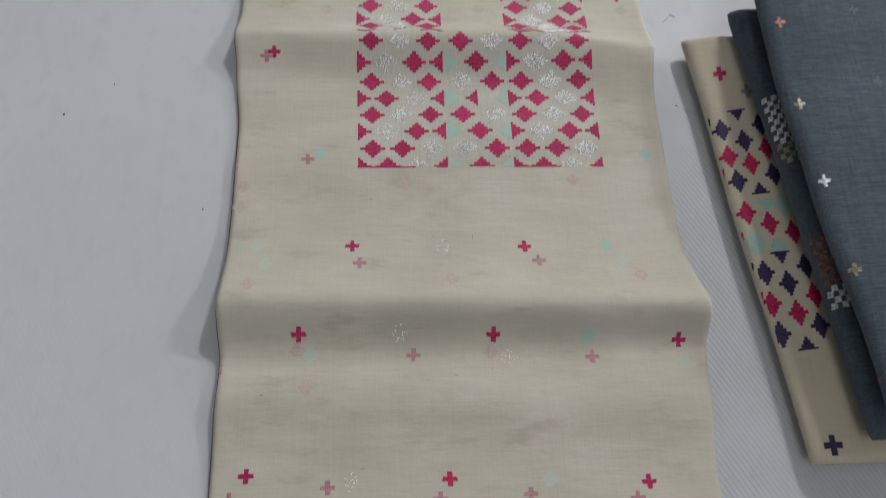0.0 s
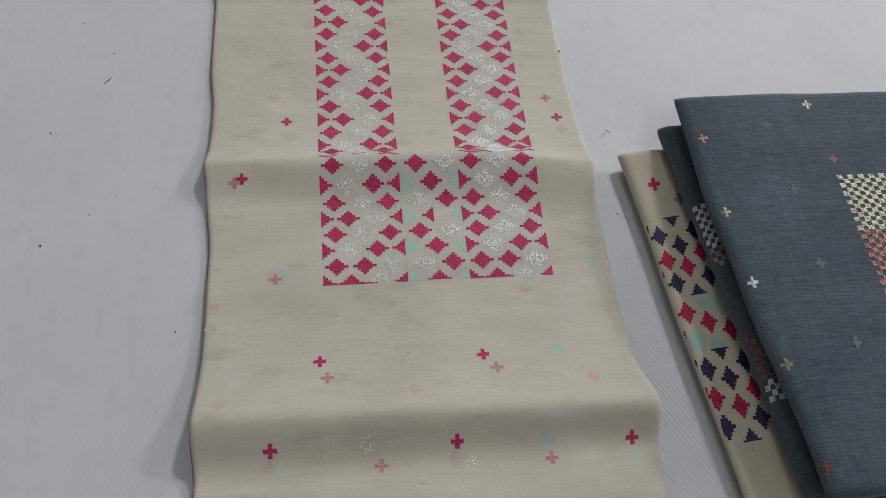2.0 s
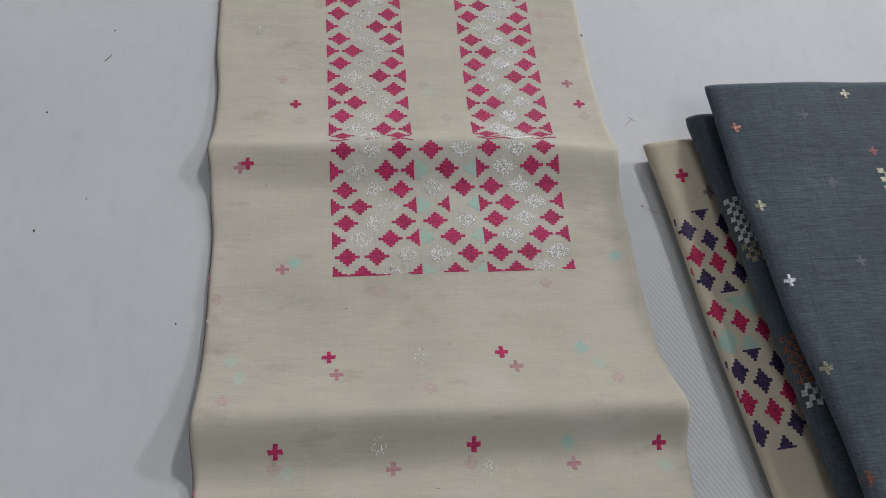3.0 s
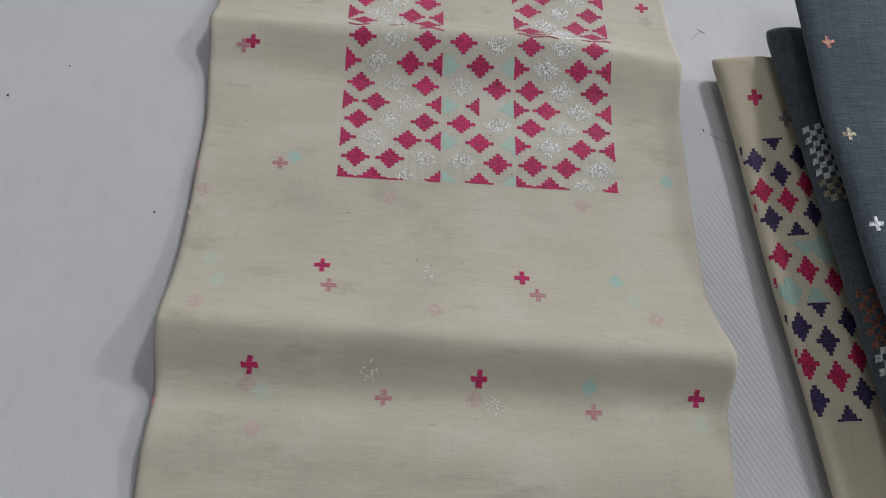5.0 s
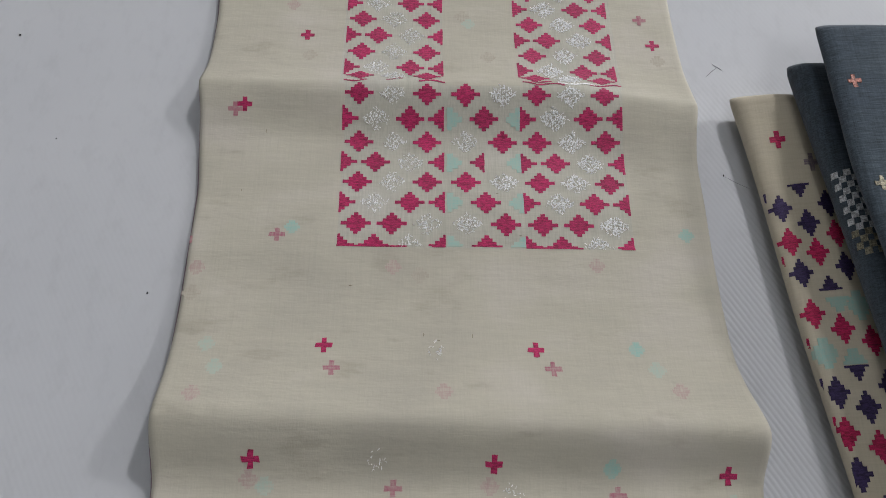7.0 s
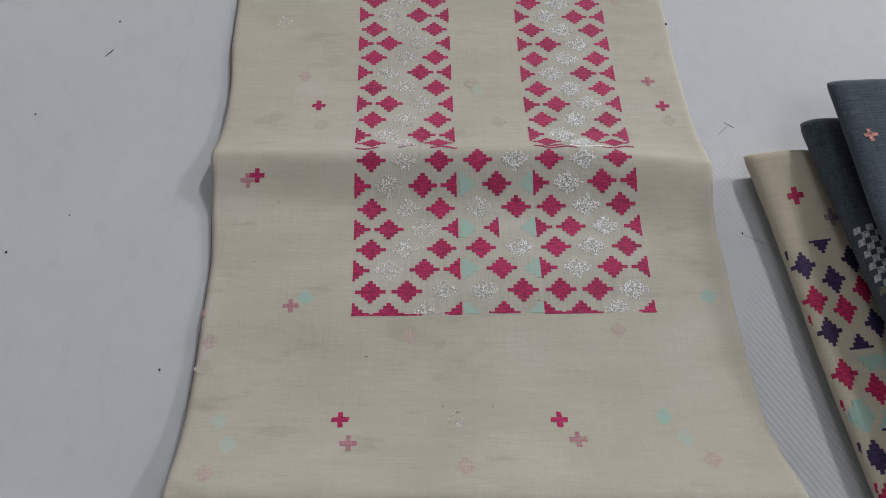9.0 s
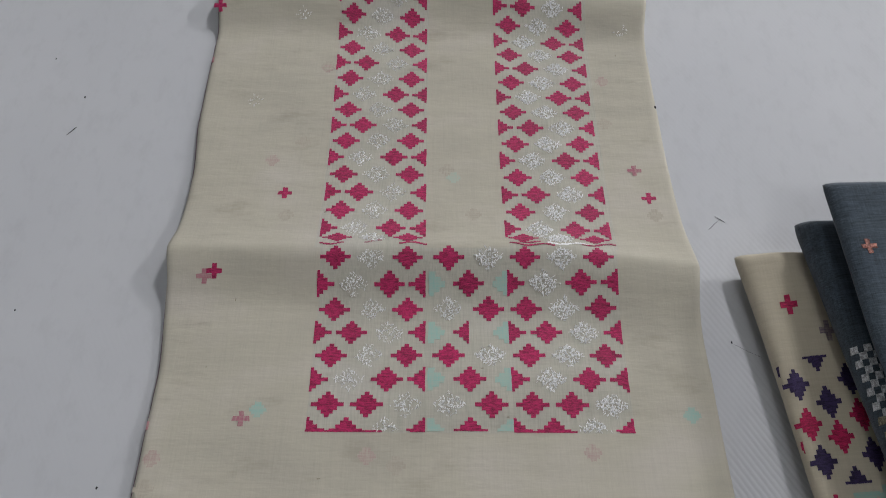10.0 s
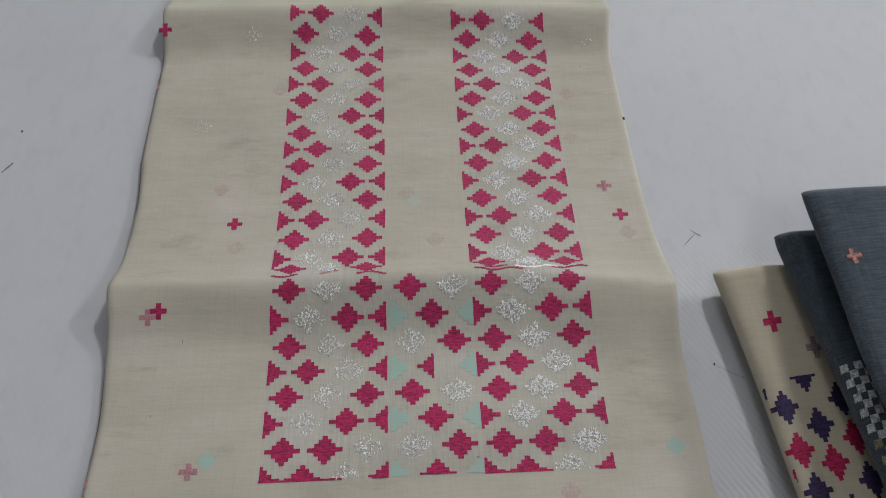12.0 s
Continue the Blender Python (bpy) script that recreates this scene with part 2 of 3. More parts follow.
# ---- the display table ----
table = thing("display_table", "white table with a smooth finely ribbed cover", "table")
part("tabletop", box(bmesh.new(), -0.8, 0.9, -0.75, 1.0, -0.03, 0.0, 0.004), M_TABLE, table, "white finely ribbed cover")
for lx in (-0.72, 0.82):
    for ly in (-0.67, 0.92):
        part("leg", box(bmesh.new(), lx - 0.025, lx + 0.025, ly - 0.025, ly + 0.025, FLOOR, -0.03, 0.004), M_LEG, table)

# ---- the long embroidered cloth ----
CL, CR = -0.1675, 0.1300          # its folded long edges
BASE = 0.0044


def crease_lines(x):
    """The old folds at x: crest, height, rounding, reach on the far side and on the near side."""
    return (
        (-0.1025 - 0.023 * x, 0.0170, 0.0060, 0.034, 0.0340 - 0.043 * x),
        (0.1050 - 0.012 * max(0.0, x - 0.05) / 0.08, 0.0115, 0.0015, 0.026, 0.042 + 0.006 * math.sin(17 * x)),
        (0.3240 - 0.011 * max(0.0, x) / 0.13, 0.0120, 0.0030, 0.028, 0.040),
        (-0.3150, 0.0130, 0.0040, 0.030, 0.048),
    )


def cloth_z(x, y):
    """Top of the cloth: low swells with a crest at each old fold, steep on the near side."""
    z = BASE
    for yc, h, r, far, near in crease_lines(x):
        d = y - yc - 0.0012 * noise.noise((x * 14, yc * 40, 2.0))
        if d > 0:
            z += h * math.exp(-(math.sqrt(d * d + r * r) - r) / far)
        elif d > -near:
            z += h * (0.5 + 0.5 * math.cos(math.pi * (-d / near) ** 0.85))
    z += 0.0042 * math.exp(-((y + 0.160 + 0.004 * math.sin(14 * x)) / 0.021) ** 2) + 0.0014 * math.exp(-((y - 0.02 - 0.01 * math.sin(12 * x)) / 0.02) ** 2)
    z += 0.0013 * noise.noise((x * 9, y * 16, 3.1)) + 0.0007 * noise.noise((x * 22, y * 34, 8.2)) + 0.00022 * noise.noise((x * 60, y * 110, 5.2))
    return z


def bell(v, middle, width):
    return math.exp(-((v - middle) / width) ** 2)


def cloth_edge(y, side):
    """The folded long edges: nearly straight, drawn out where the creases stand up."""
    wave = side * 0.0009 * noise.noise((y * 14, side * 5.0, 0.7))
    if side < 0:
        return wave + CL - 0.0040 * smooth_step(0.03, 0.08, y) - 0.0040 * smooth_step(0.16, 0.21, y) - 0.0020 * bell(y, 0.105, 0.012) - 0.0025 * bell(y, 0.322, 0.02) - 0.0015 * bell(y, -0.105, 0.02) - 0.001 * smooth_step(-0.14, -0.17, y)
    return wave + CR + 0.0020 * bell(y, 0.1, 0.018) + 0.0025 * bell(y, 0.318, 0.015) + 0.0070 * bell(y, -0.108, 0.028) + 0.0035 * bell(y, -0.15, 0.04) - 0.0015 * smooth_step(0.10, 0.16, y)


def ply(lift, out, thick, y0, y1, follow, step):
    """One layer of the cloth with rounded long edges, as a closed sheet."""
    bm = bmesh.new()
    ny, nx = int((y1 - y0) / step), 100
    top, low = [], []
    for j in range(ny + 1):
        y = y0 + (y1 - y0) * j / ny
        a, b = cloth_edge(y, -1) - out, cloth_edge(y, 1) + out * 0.6
        rt, rl = [], []
        for i in range(nx + 1):
            s = i / nx
            s = s - 0.05 * math.sin(2 * math.pi * s)
            x = a + (b - a) * s
            e = min(x - a, b - x)
            rim = math.sqrt(max(0.0, 1 - (1 - min(1.0, e / 0.0035)) ** 2))
            zt = BASE + (cloth_z(x, y) - BASE) * follow + lift
            rt.append(bm.verts.new((x, y, zt - thick * 0.5 * (1 - rim))))
            rl.append(bm.verts.new((x, y, zt - thick + thick * 0.499 * (1 - rim))))
        top.append(rt)
        low.append(rl)
    for j in range(ny):
        for i in range(nx):
            bm.faces.new((top[j][i], top[j][i + 1], top[j + 1][i + 1], top[j + 1][i]))
            bm.faces.new((low[j][i], low[j + 1][i], low[j + 1][i + 1], low[j][i + 1]))
        bm.faces.new((top[j][0], top[j + 1][0], low[j + 1][0], low[j][0]))
        bm.faces.new((top[j][nx], low[j][nx], low[j + 1][nx], top[j + 1][nx]))
    for i in range(nx):
        bm.faces.new((top[0][i], low[0][i], low[0][i + 1], top[0][i + 1]))
        bm.faces.new((top[ny][i], top[ny][i + 1], low[ny][i + 1], low[ny][i]))
    return bm


cloth = thing("embroidered_cloth", "long creased cream cloth with magenta and silver woven motifs", "fabric")
part("top_layer", ply(0.0, 0.0, 0.0020, -0.46, 0.56, 1.0, 0.002), M_CREAM, cloth, "sheer cream handwoven cloth", True)
part("under_layer", ply(-0.0021, 0.0010, 0.0021, -0.455, 0.555, 0.82, 0.006), M_UNDER, cloth, "cream under layer, its edge showing", True)

# stepped diamond: (lower bound, upper bound, half width) of each woven row, in parts of the half sizes
DIAMOND = ((0.74, 1.0, 0.15), (0.45, 0.74, 0.36), (0.15, 0.45, 0.61), (-0.15, 0.15, 1.0), (-0.45, -0.15, 0.61), (-0.74, -0.45, 0.36), (-1.0, -0.74, 0.15))
SMUDGE = ((0.55, 1.0, 0.42), (0.22, 0.55, 0.78), (-0.30, 0.22, 1.0), (-0.65, -0.30, 0.70), (-1.0, -0.65, 0.35))
CROSS = ((0.30, 1.0, 0.32), (-0.30, 0.30, 1.0), (-1.0, -0.30, 0.32))


def skewed(x, y):
    """Upper half of the cloth lies slightly askew."""
    return y - (0.004 + 0.091 * x) * smooth_step(0.20, 0.33, y) + 0.0026 * bell(y, 0.17, 0.045) * smooth_step(0.06, -0.06, x)


def patch(bm, x0, x1, y0, y1, top, raise_by, wob=0.0, seg=0.006):
    """One woven row as a low block that follows the surface top(x, y)."""
    n = max(1, int((x1 - x0) / seg))
    j = lambda: random.uniform(-wob, wob)
    xs = [x0 + (x1 - x0) * i / n for i in range(n + 1)]
    xs[0] += j()
    xs[-1] += j()
    rows = []
    for y, z in ((y0, -0.0005), (y0, raise_by), (y1, raise_by), (y1, -0.0005)):
        rows.append([bm.verts.new((x, y, top(x, y) + z)) for x in xs])
    for a, b in zip(rows, rows[1:]):
        for i in range(n):
            bm.faces.new((a[i], a[i + 1], b[i + 1], b[i]))
    bm.faces.new((rows[0][0], rows[1][0], rows[2][0], rows[3][0]))
    bm.faces.new((rows[0][n], rows[3][n], rows[2][n], rows[1][n]))


def cloth_top(x, y):
    return cloth_z(x, skewed(x, y))


def motif_mesh(shape, cx, cy, hw, hh, top, raise_by, clip=(-1, 1, -1, 1), wob=0.00014, skirt=True):
    """A stepped motif about (cx, cy), cut to clip (x from, to, y from, to in half sizes), as one raised sheet with a skirt."""
    bands = [(max(lo, clip[2]), min(hi, clip[3]), max(-w, clip[0]), min(w, clip[1])) for lo, hi, w in shape]
    bands = [b for b in bands if b[1] - b[0] > 0.02 and b[3] - b[2] > 0.02]
    xs = sorted({round(v, 3) for b in bands for v in b[2:]} | ({0.0} if clip[0] < 0 < clip[1] else set()))
    ys = sorted({round(v, 3) for b in bands for v in b[:2]})
    bm, upper, lower, shift = bmesh.new(), {}, {}, {}

    def vert(table, i, j, z):
        if (i, j) not in table:
            if (i, j) not in shift:
                shift[(i, j)] = (random.uniform(-wob, wob), random.uniform(-wob, wob) * 0.6)
            x, y = cx + xs[i] * hw + shift[(i, j)][0], cy + ys[j] * hh + shift[(i, j)][1]
            table[(i, j)] = bm.verts.new((x, y, top(x, y) + z))
        return table[(i, j)]

    cells = set()
    for lo, hi, a, b in bands:
        for j in range(len(ys) - 1):
            for i in range(len(xs) - 1):
                if lo - 1e-3 <= ys[j] and ys[j + 1] <= hi + 1e-3 and a - 1e-3 <= xs[i] and xs[i + 1] <= b + 1e-3:
                    cells.add((i, j))
    for i, j in sorted(cells):
        ring = ((i, j), (i + 1, j), (i + 1, j + 1), (i, j + 1))
        bm.faces.new([vert(upper, *c, raise_by) for c in ring])
        for (p, q), beside in zip(zip(ring, ring[1:] + ring[:1]), ((i, j - 1), (i + 1, j), (i, j + 1), (i - 1, j))):
            if skirt and beside not in cells:
                bm.faces.new((vert(upper, *q, raise_by), vert(upper, *p, raise_by), vert(lower, *p, -0.0005), vert(lower, *q, -0.0005)))
    return bm


def bent(bm):
    for v in bm.verts:
        v.co.y = skewed(v.co.x, v.co.y)
    return bm


def fleck_mesh(cx, cy, hw, hh, top, count, clip=(-1, 1, -1, 1), length=0.0021, width=0.00042):
    """Loose floats of metal yarn in a diamond: short curled strips with a little height, each lying its own way."""
    bm = bmesh.new()
    made = 0
    while made < count:
        u, v = random.uniform(-1, 1), random.uniform(-1, 1)
        if abs(u) + abs(v) > 1.0 + 0.12 * random.random() or not (clip[0] <= u <= clip[1] and clip[2] <= v <= clip[3]):
            continue
        made += 1
        x, y = cx + u * hw, cy + v * hh
        ang, curl = random.uniform(0, 2 * math.pi), random.gauss(0, 0.9)
        step, w, lift = length * random.uniform(0.5, 1.0) / 3, width * random.uniform(0.6, 1.2) / 2, random.uniform(0.00015, 0.0004)
        lean, rows = random.uniform(-0.7, 0.7) * w, []
        for k in range(4):
            nx, ny = -math.sin(ang) * w, math.cos(ang) * w
            z = top(x, y) + lift * (1.0, 1.25, 1.25, 0.8)[k]
            rows.append([bm.verts.new((x + a * nx, y + a * ny, z + a * lean + dz)) for a, dz in ((-1, 0), (1, 0), (1, -0.0002), (-1, -0.0002))])
            x, y, ang = x + math.cos(ang) * step, y + math.sin(ang) * step, ang + curl
        for a, b in zip(rows, rows[1:]):
            for k in range(4):
                bm.faces.new((a[k], b[k], b[(k + 1) % 4], a[(k + 1) % 4]))
        bm.faces.new(rows[0])
        bm.faces.new(rows[-1][::-1])
    bmesh.ops.recalc_face_normals(bm, faces=bm.faces)
    return bm


def weave_motif(kind, cx, cy, hw, hh, clip=(-1, 1, -1, 1), glints=135):
    """One motif of the neck panel: magenta, aqua or silver."""
    if kind == "m":
        part("magenta_motif", bent(motif_mesh(DIAMOND, cx, cy, hw, hh, cloth_top, 0.00022, clip)), M_MAGENTA, cloth)
    elif kind == "a":
        part("aqua_motif", bent(motif_mesh(SMUDGE, cx, cy, hw * 1.02, hh * 0.92, cloth_top, 0.00016, clip, 0.0004)), M_AQUA, cloth)
    else:
        area = (clip[1] - clip[0]) * (clip[3] - clip[2]) / 4
        # Floats right of the middle are widened to stand in for brighter glints.
        part("silver_motif", bent(fleck_mesh(cx, cy, hw * 0.95, hh * 0.98, cloth_top, int(glints * area), clip, 0.0018, 0.00046 if cx > 0 else 0.00034)), M_SILVER, cloth)


def row_y(r):
    return 0.0141 * r if r < 8 else 0.1198 + 0.01402 * (r - 10)


def strip(left, right):
    """One vertical band of the neck panel; left and right give its edges at the foot and at the top."""
    for r in range(25):
        if r == 8:
            continue
        y = row_y(r) if r != 9 else 0.1122
        f = y / 0.317
        a, b = left[0] + (left[1] - left[0]) * f, right[0] + (right[1] - right[0]) * f
        c = (b - a) / 6
        hh = 0.0070 if r not in (7, 9) else (0.0064 if r == 7 else 0.0034)
        low = 0 if r == 0 else -1
        silver = 3 if r % 2 else (2 if r % 4 == 2 else 4)
        if r == 1:
            silver = 5
        for col in (1, 3, 5) if r % 2 else (0, 2, 4, 6):
            clip = (0 if col == 0 else -1, 0 if col == 6 else 1, low, 1)
            wide = 1.12 if col in (0, 6) else 1.0
            # The right band's higher float count stands in for its stronger sparkle.
            weave_motif("s" if col == silver else "m", a + col * c, y, c * 0.84 * wide, hh, clip, 165 if left[0] > 0 else 95)


strip((-0.085, -0.0895), (-0.0235, -0.0265))
strip((0.0225, 0.0210), (0.085, 0.0842))
MIDDLE = {0: "a m a", 1: "s m", 2: "a m a", 3: "m s", 4: "a h a", 5: "s m", 6: "a m a", 7: "m s"}
for r, kinds in MIDDLE.items():
    y, c = row_y(r), 0.0113
    cols = (1, 3) if r % 2 else (0, 2, 4)
    for col, k in zip(cols, kinds.split()):
        clip = (0 if col == 0 else -1, 0 if col == 4 or k == "h" else 1, 0 if r == 0 else -1, 1)
        weave_motif("m" if k == "h" else k, -0.0225 + col * c, y, c * 0.78, 0.0071, clip)

# the woven line on which the foot row stands
for x0, x1 in ((-0.085, -0.0455), (-0.031, -0.0235), (0.0225, 0.0555), (0.0775, 0.085)):
    bm = bmesh.new()
    patch(bm, x0, x1, -0.0007, 0.0002, cloth_top, 0.00022, 0.0004)
    part("foot_line", bm, M_MAGENTA, cloth)

# motifs caught in the pinched fold: thin crushed strokes along the crest
for x0, x1, y, mat in ((-0.086, -0.070, 0.1075, M_MAGENTA), (-0.060, -0.048, 0.1080, M_PINK), (-0.040, -0.024, 0.1072, M_MAGENTA), (0.024, 0.050, 0.1065, M_MAGENTA),
                       (0.030, 0.044, 0.1088, M_MAGENTA), (0.056, 0.070, 0.1075, M_SILVER), (0.066, 0.088, 0.1068, M_MAGENTA), (0.046, 0.058, 0.1082, M_SILVER)):
    bm = bmesh.new()
    n = int((x1 - x0) / 0.002)
    for k in range(n):
        sway = y + 0.0009 * math.sin(330 * (x0 + k * 0.002)) + 0.0006 * math.sin(95 * (x0 + k * 0.002))
        thin = 0.0011 * random.uniform(0.6, 1.1)
        patch(bm, x0 + k * 0.002, x0 + k * 0.002 + 0.0022, sway, sway + thin, cloth_top, 0.0003, 0.0001)
    part("crushed_motif", bent(bm), mat, cloth)


def cross_on_cloth(x, y, mat, size=0.0044, name="cross_motif"):
    veiled = name != "cross_motif"
    part(name, motif_mesh(SMUDGE if mat in (M_AQUA, M_AQUA_FAINT, M_PINK_FAINT, M_BROWN_FAINT) else CROSS, x, y, size, size * 0.95, cloth_z, 0.00016 if veiled else 0.0002, wob=0.0004, skirt=not veiled), mat, cloth)


for x, y in ((-0.088, -0.060), (0.024, -0.062), (-0.120, -0.119), (0.000, -0.121), (0.118, -0.126), (-0.112, 0.1490), (0.1120, 0.1460), (-0.145, 0.091),
             (-0.148, -0.201), (-0.030, -0.206), (0.088, -0.211), (-0.1750, 0.310)):
    cross_on_cloth(x, y, M_MAGENTA)
for x, y in ((-0.083, -0.073), (0.032, -0.073), (-0.050, -0.132), (0.062, -0.135), (-0.119, 0.006), (0.106, 0.168), (-0.101, -0.209), (-0.157, -0.214), (0.017, -0.216), (-0.036, -0.217), (0.080, -0.220), (-0.1505, 0.0880)):
    cross_on_cloth(x, y, M_PINK, name="show_through_motif")
for x, y in ((-0.161, -0.015), (-0.053, -0.013), (0.062, -0.011), (-0.151, -0.088), (-0.025, -0.086), (0.097, -0.085)):
    cross_on_cloth(x, y, M_PINK_FAINT, 0.0046, "show_through_motif")
for x, y in ((-0.038, -0.018), (-0.162, -0.030), (0.092, 0.208), (0.004, 0.132), (-0.109, 0.131), (0.114, 0.133), (-0.105, 0.190), (-0.012, 0.168), (-0.094, 0.258)):
    cross_on_cloth(x, y, M_BROWN_FAINT, 0.0050, "show_through_motif")
for x, y in ((-0.123, 0.175), (-0.094, 0.256), (-0.115, -0.151), (-0.002, -0.131), (0.094, 0.245), (-0.121, -0.128)):
    cross_on_cloth(x, y, M_PINK_FAINT, 0.0046, "show_through_motif")
for x, y in ((-0.111, 0.011), (0.116, 0.009), (0.078, -0.061), (0.059, -0.123)):
    cross_on_cloth(x, y, M_AQUA, 0.0045, "aqua_cross")
for x, y in ((0.087, -0.073), (0.120, -0.139), (-0.149, -0.060), (-0.143, -0.073), (-0.113, -0.131), (-0.008, 0.162), (0.029, -0.208)):
    cross_on_cloth(x, y, M_AQUA_FAINT, 0.0046, "aqua_cross")
for x, y in ((-0.141, 0.226), (-0.029, -0.062), (-0.059, -0.119), (0.009, -0.134), (0.111, 0.291), (-0.115, 0.304), (-0.088, -0.206)):
    part("silver_cross", fleck_mesh(x, y, 0.0058, 0.0058, cloth_z, 22, (-1, 1, -1, 1), 0.0018, 0.0003), M_SILVER, cloth)

# stray slubs and picked threads in the weave
for i in range(16):
    x, y = random.uniform(CL + 0.01, CR - 0.01), random.uniform(-0.2, 0.36)
    bm = bmesh.new()
    if i % 2:
        patch(bm, x, x + random.uniform(0.001, 0.0035), y, y + 0.0003, cloth_z, 0.0002)
    else:
        patch(bm, x, x + 0.0003, y, y + random.uniform(0.0008, 0.003), cloth_z, 0.0002)
    part("slub", bm, M_SLUB, cloth)

# two thin red lines with stepped dashes between them
def stripe(y_mid, slope):
    bm = bmesh.new()
    n = 150
    for i in range(n):
        a, b = cloth_edge(y_mid, -1) + 0.001, cloth_edge(y_mid, 1) - 0.001
        x0, x1 = a + (b - a) * i / n, a + (b - a) * (i + 1) / n
        y = y_mid + slope * (x0 + x1) / 2 + 0.0012 * math.sin(22 * x0) + 0.0040 * smooth_step(a + 0.014, a, x0)
        patch(bm, x0, x1, y, y + 0.0013, cloth_z, 0.00025)
    return bm


part("red_line", stripe(0.3640, -0.075), M_RED, cloth, "thin red woven line")
part("red_line", stripe(0.3965, -0.060), M_RED, cloth, "thin red woven line")
for x, y in ((-0.156, 0.4015), (-0.025, 0.3945), (0.096, 0.3885)):
    bm = bmesh.new()
    for i in range(4):
        patch(bm, x + 0.0042 * i, x + 0.0042 * i + 0.0062, y - 0.0048 * i - 0.0045, y - 0.0048 * i, cloth_z, 0.00025)
    part("stepped_dash", bm, M_MAGENTA, cloth)

# dark selvedge thread along the under layer's edge
bm, rail = bmesh.new(), []
for i in range(151):
    y = -0.45 + 0.0066 * i
    x = cloth_edge(y, -1) - 0.0011 + 0.0004 * noise.noise((y * 30, 2.2, 5.5))
    z = BASE + (cloth_z(x, y) - BASE) * 0.82 - 0.0027 + 0.0004 * noise.noise((y * 22, 7.1, 1.5))
    rail.append([bm.verts.new((x + dx, y, z + dz)) for dx, dz in ((0, -0.0006), (0, 0), (0.0006, 0), (0.0006, -0.0006))])
for a, b in zip(rail, rail[1:]):
    for k in range(4):
        bm.faces.new((a[k], a[(k + 1) % 4], b[(k + 1) % 4], b[k]))
part("selvedge", bm, M_SELVEDGE, cloth, "thin dark selvedge thread")

# small woven-in ends at the folded edges
for side, y in ((-1, 0.0), (-1, -0.141), (1, 0.222), (-1, 0.262)):
    x = cloth_edge(y, side)
    bm = bmesh.new()
    patch(bm, x + 0.0006 * (-1 if side > 0 else 1) - 0.0006, x + 0.0006 * (-1 if side > 0 else 1) + 0.0006, y, y + (0.0045 if side < 0 else 0.0018), lambda a, b: cloth_z(a, b) - 0.0011, 0.0009)
    part("edge_motif", bm, M_PINK if side < 0 else M_DARK, cloth)


# ---- folded pieces lying beside it ----
def slab(edge, width, y0, y1, z_low, z_top, round_by, seed, nx=64, ny=90):
    """A folded piece: a rounded fold along its long edge, soft top, square far edge."""
    bm = bmesh.new()
    top, low = [], []
    for j in range(ny + 1):
        f = j / ny
        y = y0 + (y1 - y0) * f
        a = edge(y)
        rt, rl = [], []
        for i in range(nx + 1):
            x = a + width * (i / nx) ** 2.6
            zt, zl = z_top(x - a, y), z_low(x - a, y)
            mid = (zt + zl) / 2
            e = min(1.0, (x - a) / round_by, (a + width - x) / round_by + 0.0)
            ends = min(1.0, (y - y0) / (round_by * 0.6), (y1 - y) / (round_by * 0.6))
            rim = math.sqrt(max(0.0, 1 - (1 - e) ** 2)) * math.sqrt(max(0.0, 1 - 0.75 * (1 - ends) ** 2))
            rt.append(bm.verts.new((x, y + 0.0010 * noise.noise((x * 20, seed, 1)), mid + (zt - mid) * rim)))
            rl.append(bm.verts.new((x, y + 0.0010 * noise.noise((x * 20, seed, 1)), mid - (mid - zl) * rim * 0.98)))
        top.append(rt)
        low.append(rl)
    for j in range(ny):
        for i in range(nx):
            bm.faces.new((top[j][i], top[j][i + 1], top[j + 1][i + 1], top[j + 1][i]))
            bm.faces.new((low[j][i], low[j + 1][i], low[j + 1][i + 1], low[j][i + 1]))
    for i in range(nx):
        bm.faces.new((top[0][i], low[0][i], low[0][i + 1], top[0][i + 1]))
        bm.faces.new((top[ny][i], top[ny][i + 1], low[ny][i + 1], low[ny][i]))
    bmesh.ops.remove_doubles(bm, verts=bm.verts, dist=1e-6)
    bmesh.ops.recalc_face_normals(bm, faces=bm.faces)
    return bm


def soft(x, y, seed, amount=0.0007):
    return amount * noise.noise((x * 18, y * 12, seed))


def cream_edge(y):
    return 0.1545 + 0.102 * (0.1 - y) + 0.0008 * math.sin(31 * y)


def cream_top(a, y):
    return 0.0155 + 0.0045 * smooth_step(0.0, 0.03, a) + soft(a, y, 4.0) + 0.002 * smooth_step(0.02, 0.10, y)


folded_cream = thing("folded_fabric", "folded cream fabric with a border of crimson and violet diamonds", "fabric", "folded fabrics")
part("upper_fold", slab(cream_edge, 0.26, -0.205, 0.101, lambda a, y: 0.0048, cream_top, 0.007, 1.0), M_CREAM2, folded_cream, smooth=True)
part("lower_fold", slab(lambda y: cream_edge(y) + 0.006, 0.252, -0.200, 0.095, lambda a, y: 0.0, lambda a, y: 0.0045 + soft(a, y, 2), 0.0022, 2.0), M_CREAM2, folded_cream, smooth=True)


def on_cream(x, y):
    a = max(0.0, x - cream_edge(y))
    zt, mid = cream_top(a, y), (cream_top(a, y) + 0.0048) / 2
    e = min(1.0, a / 0.007)
    return mid + (zt - mid) * math.sqrt(max(0.0, 1 - (1 - e) ** 2))


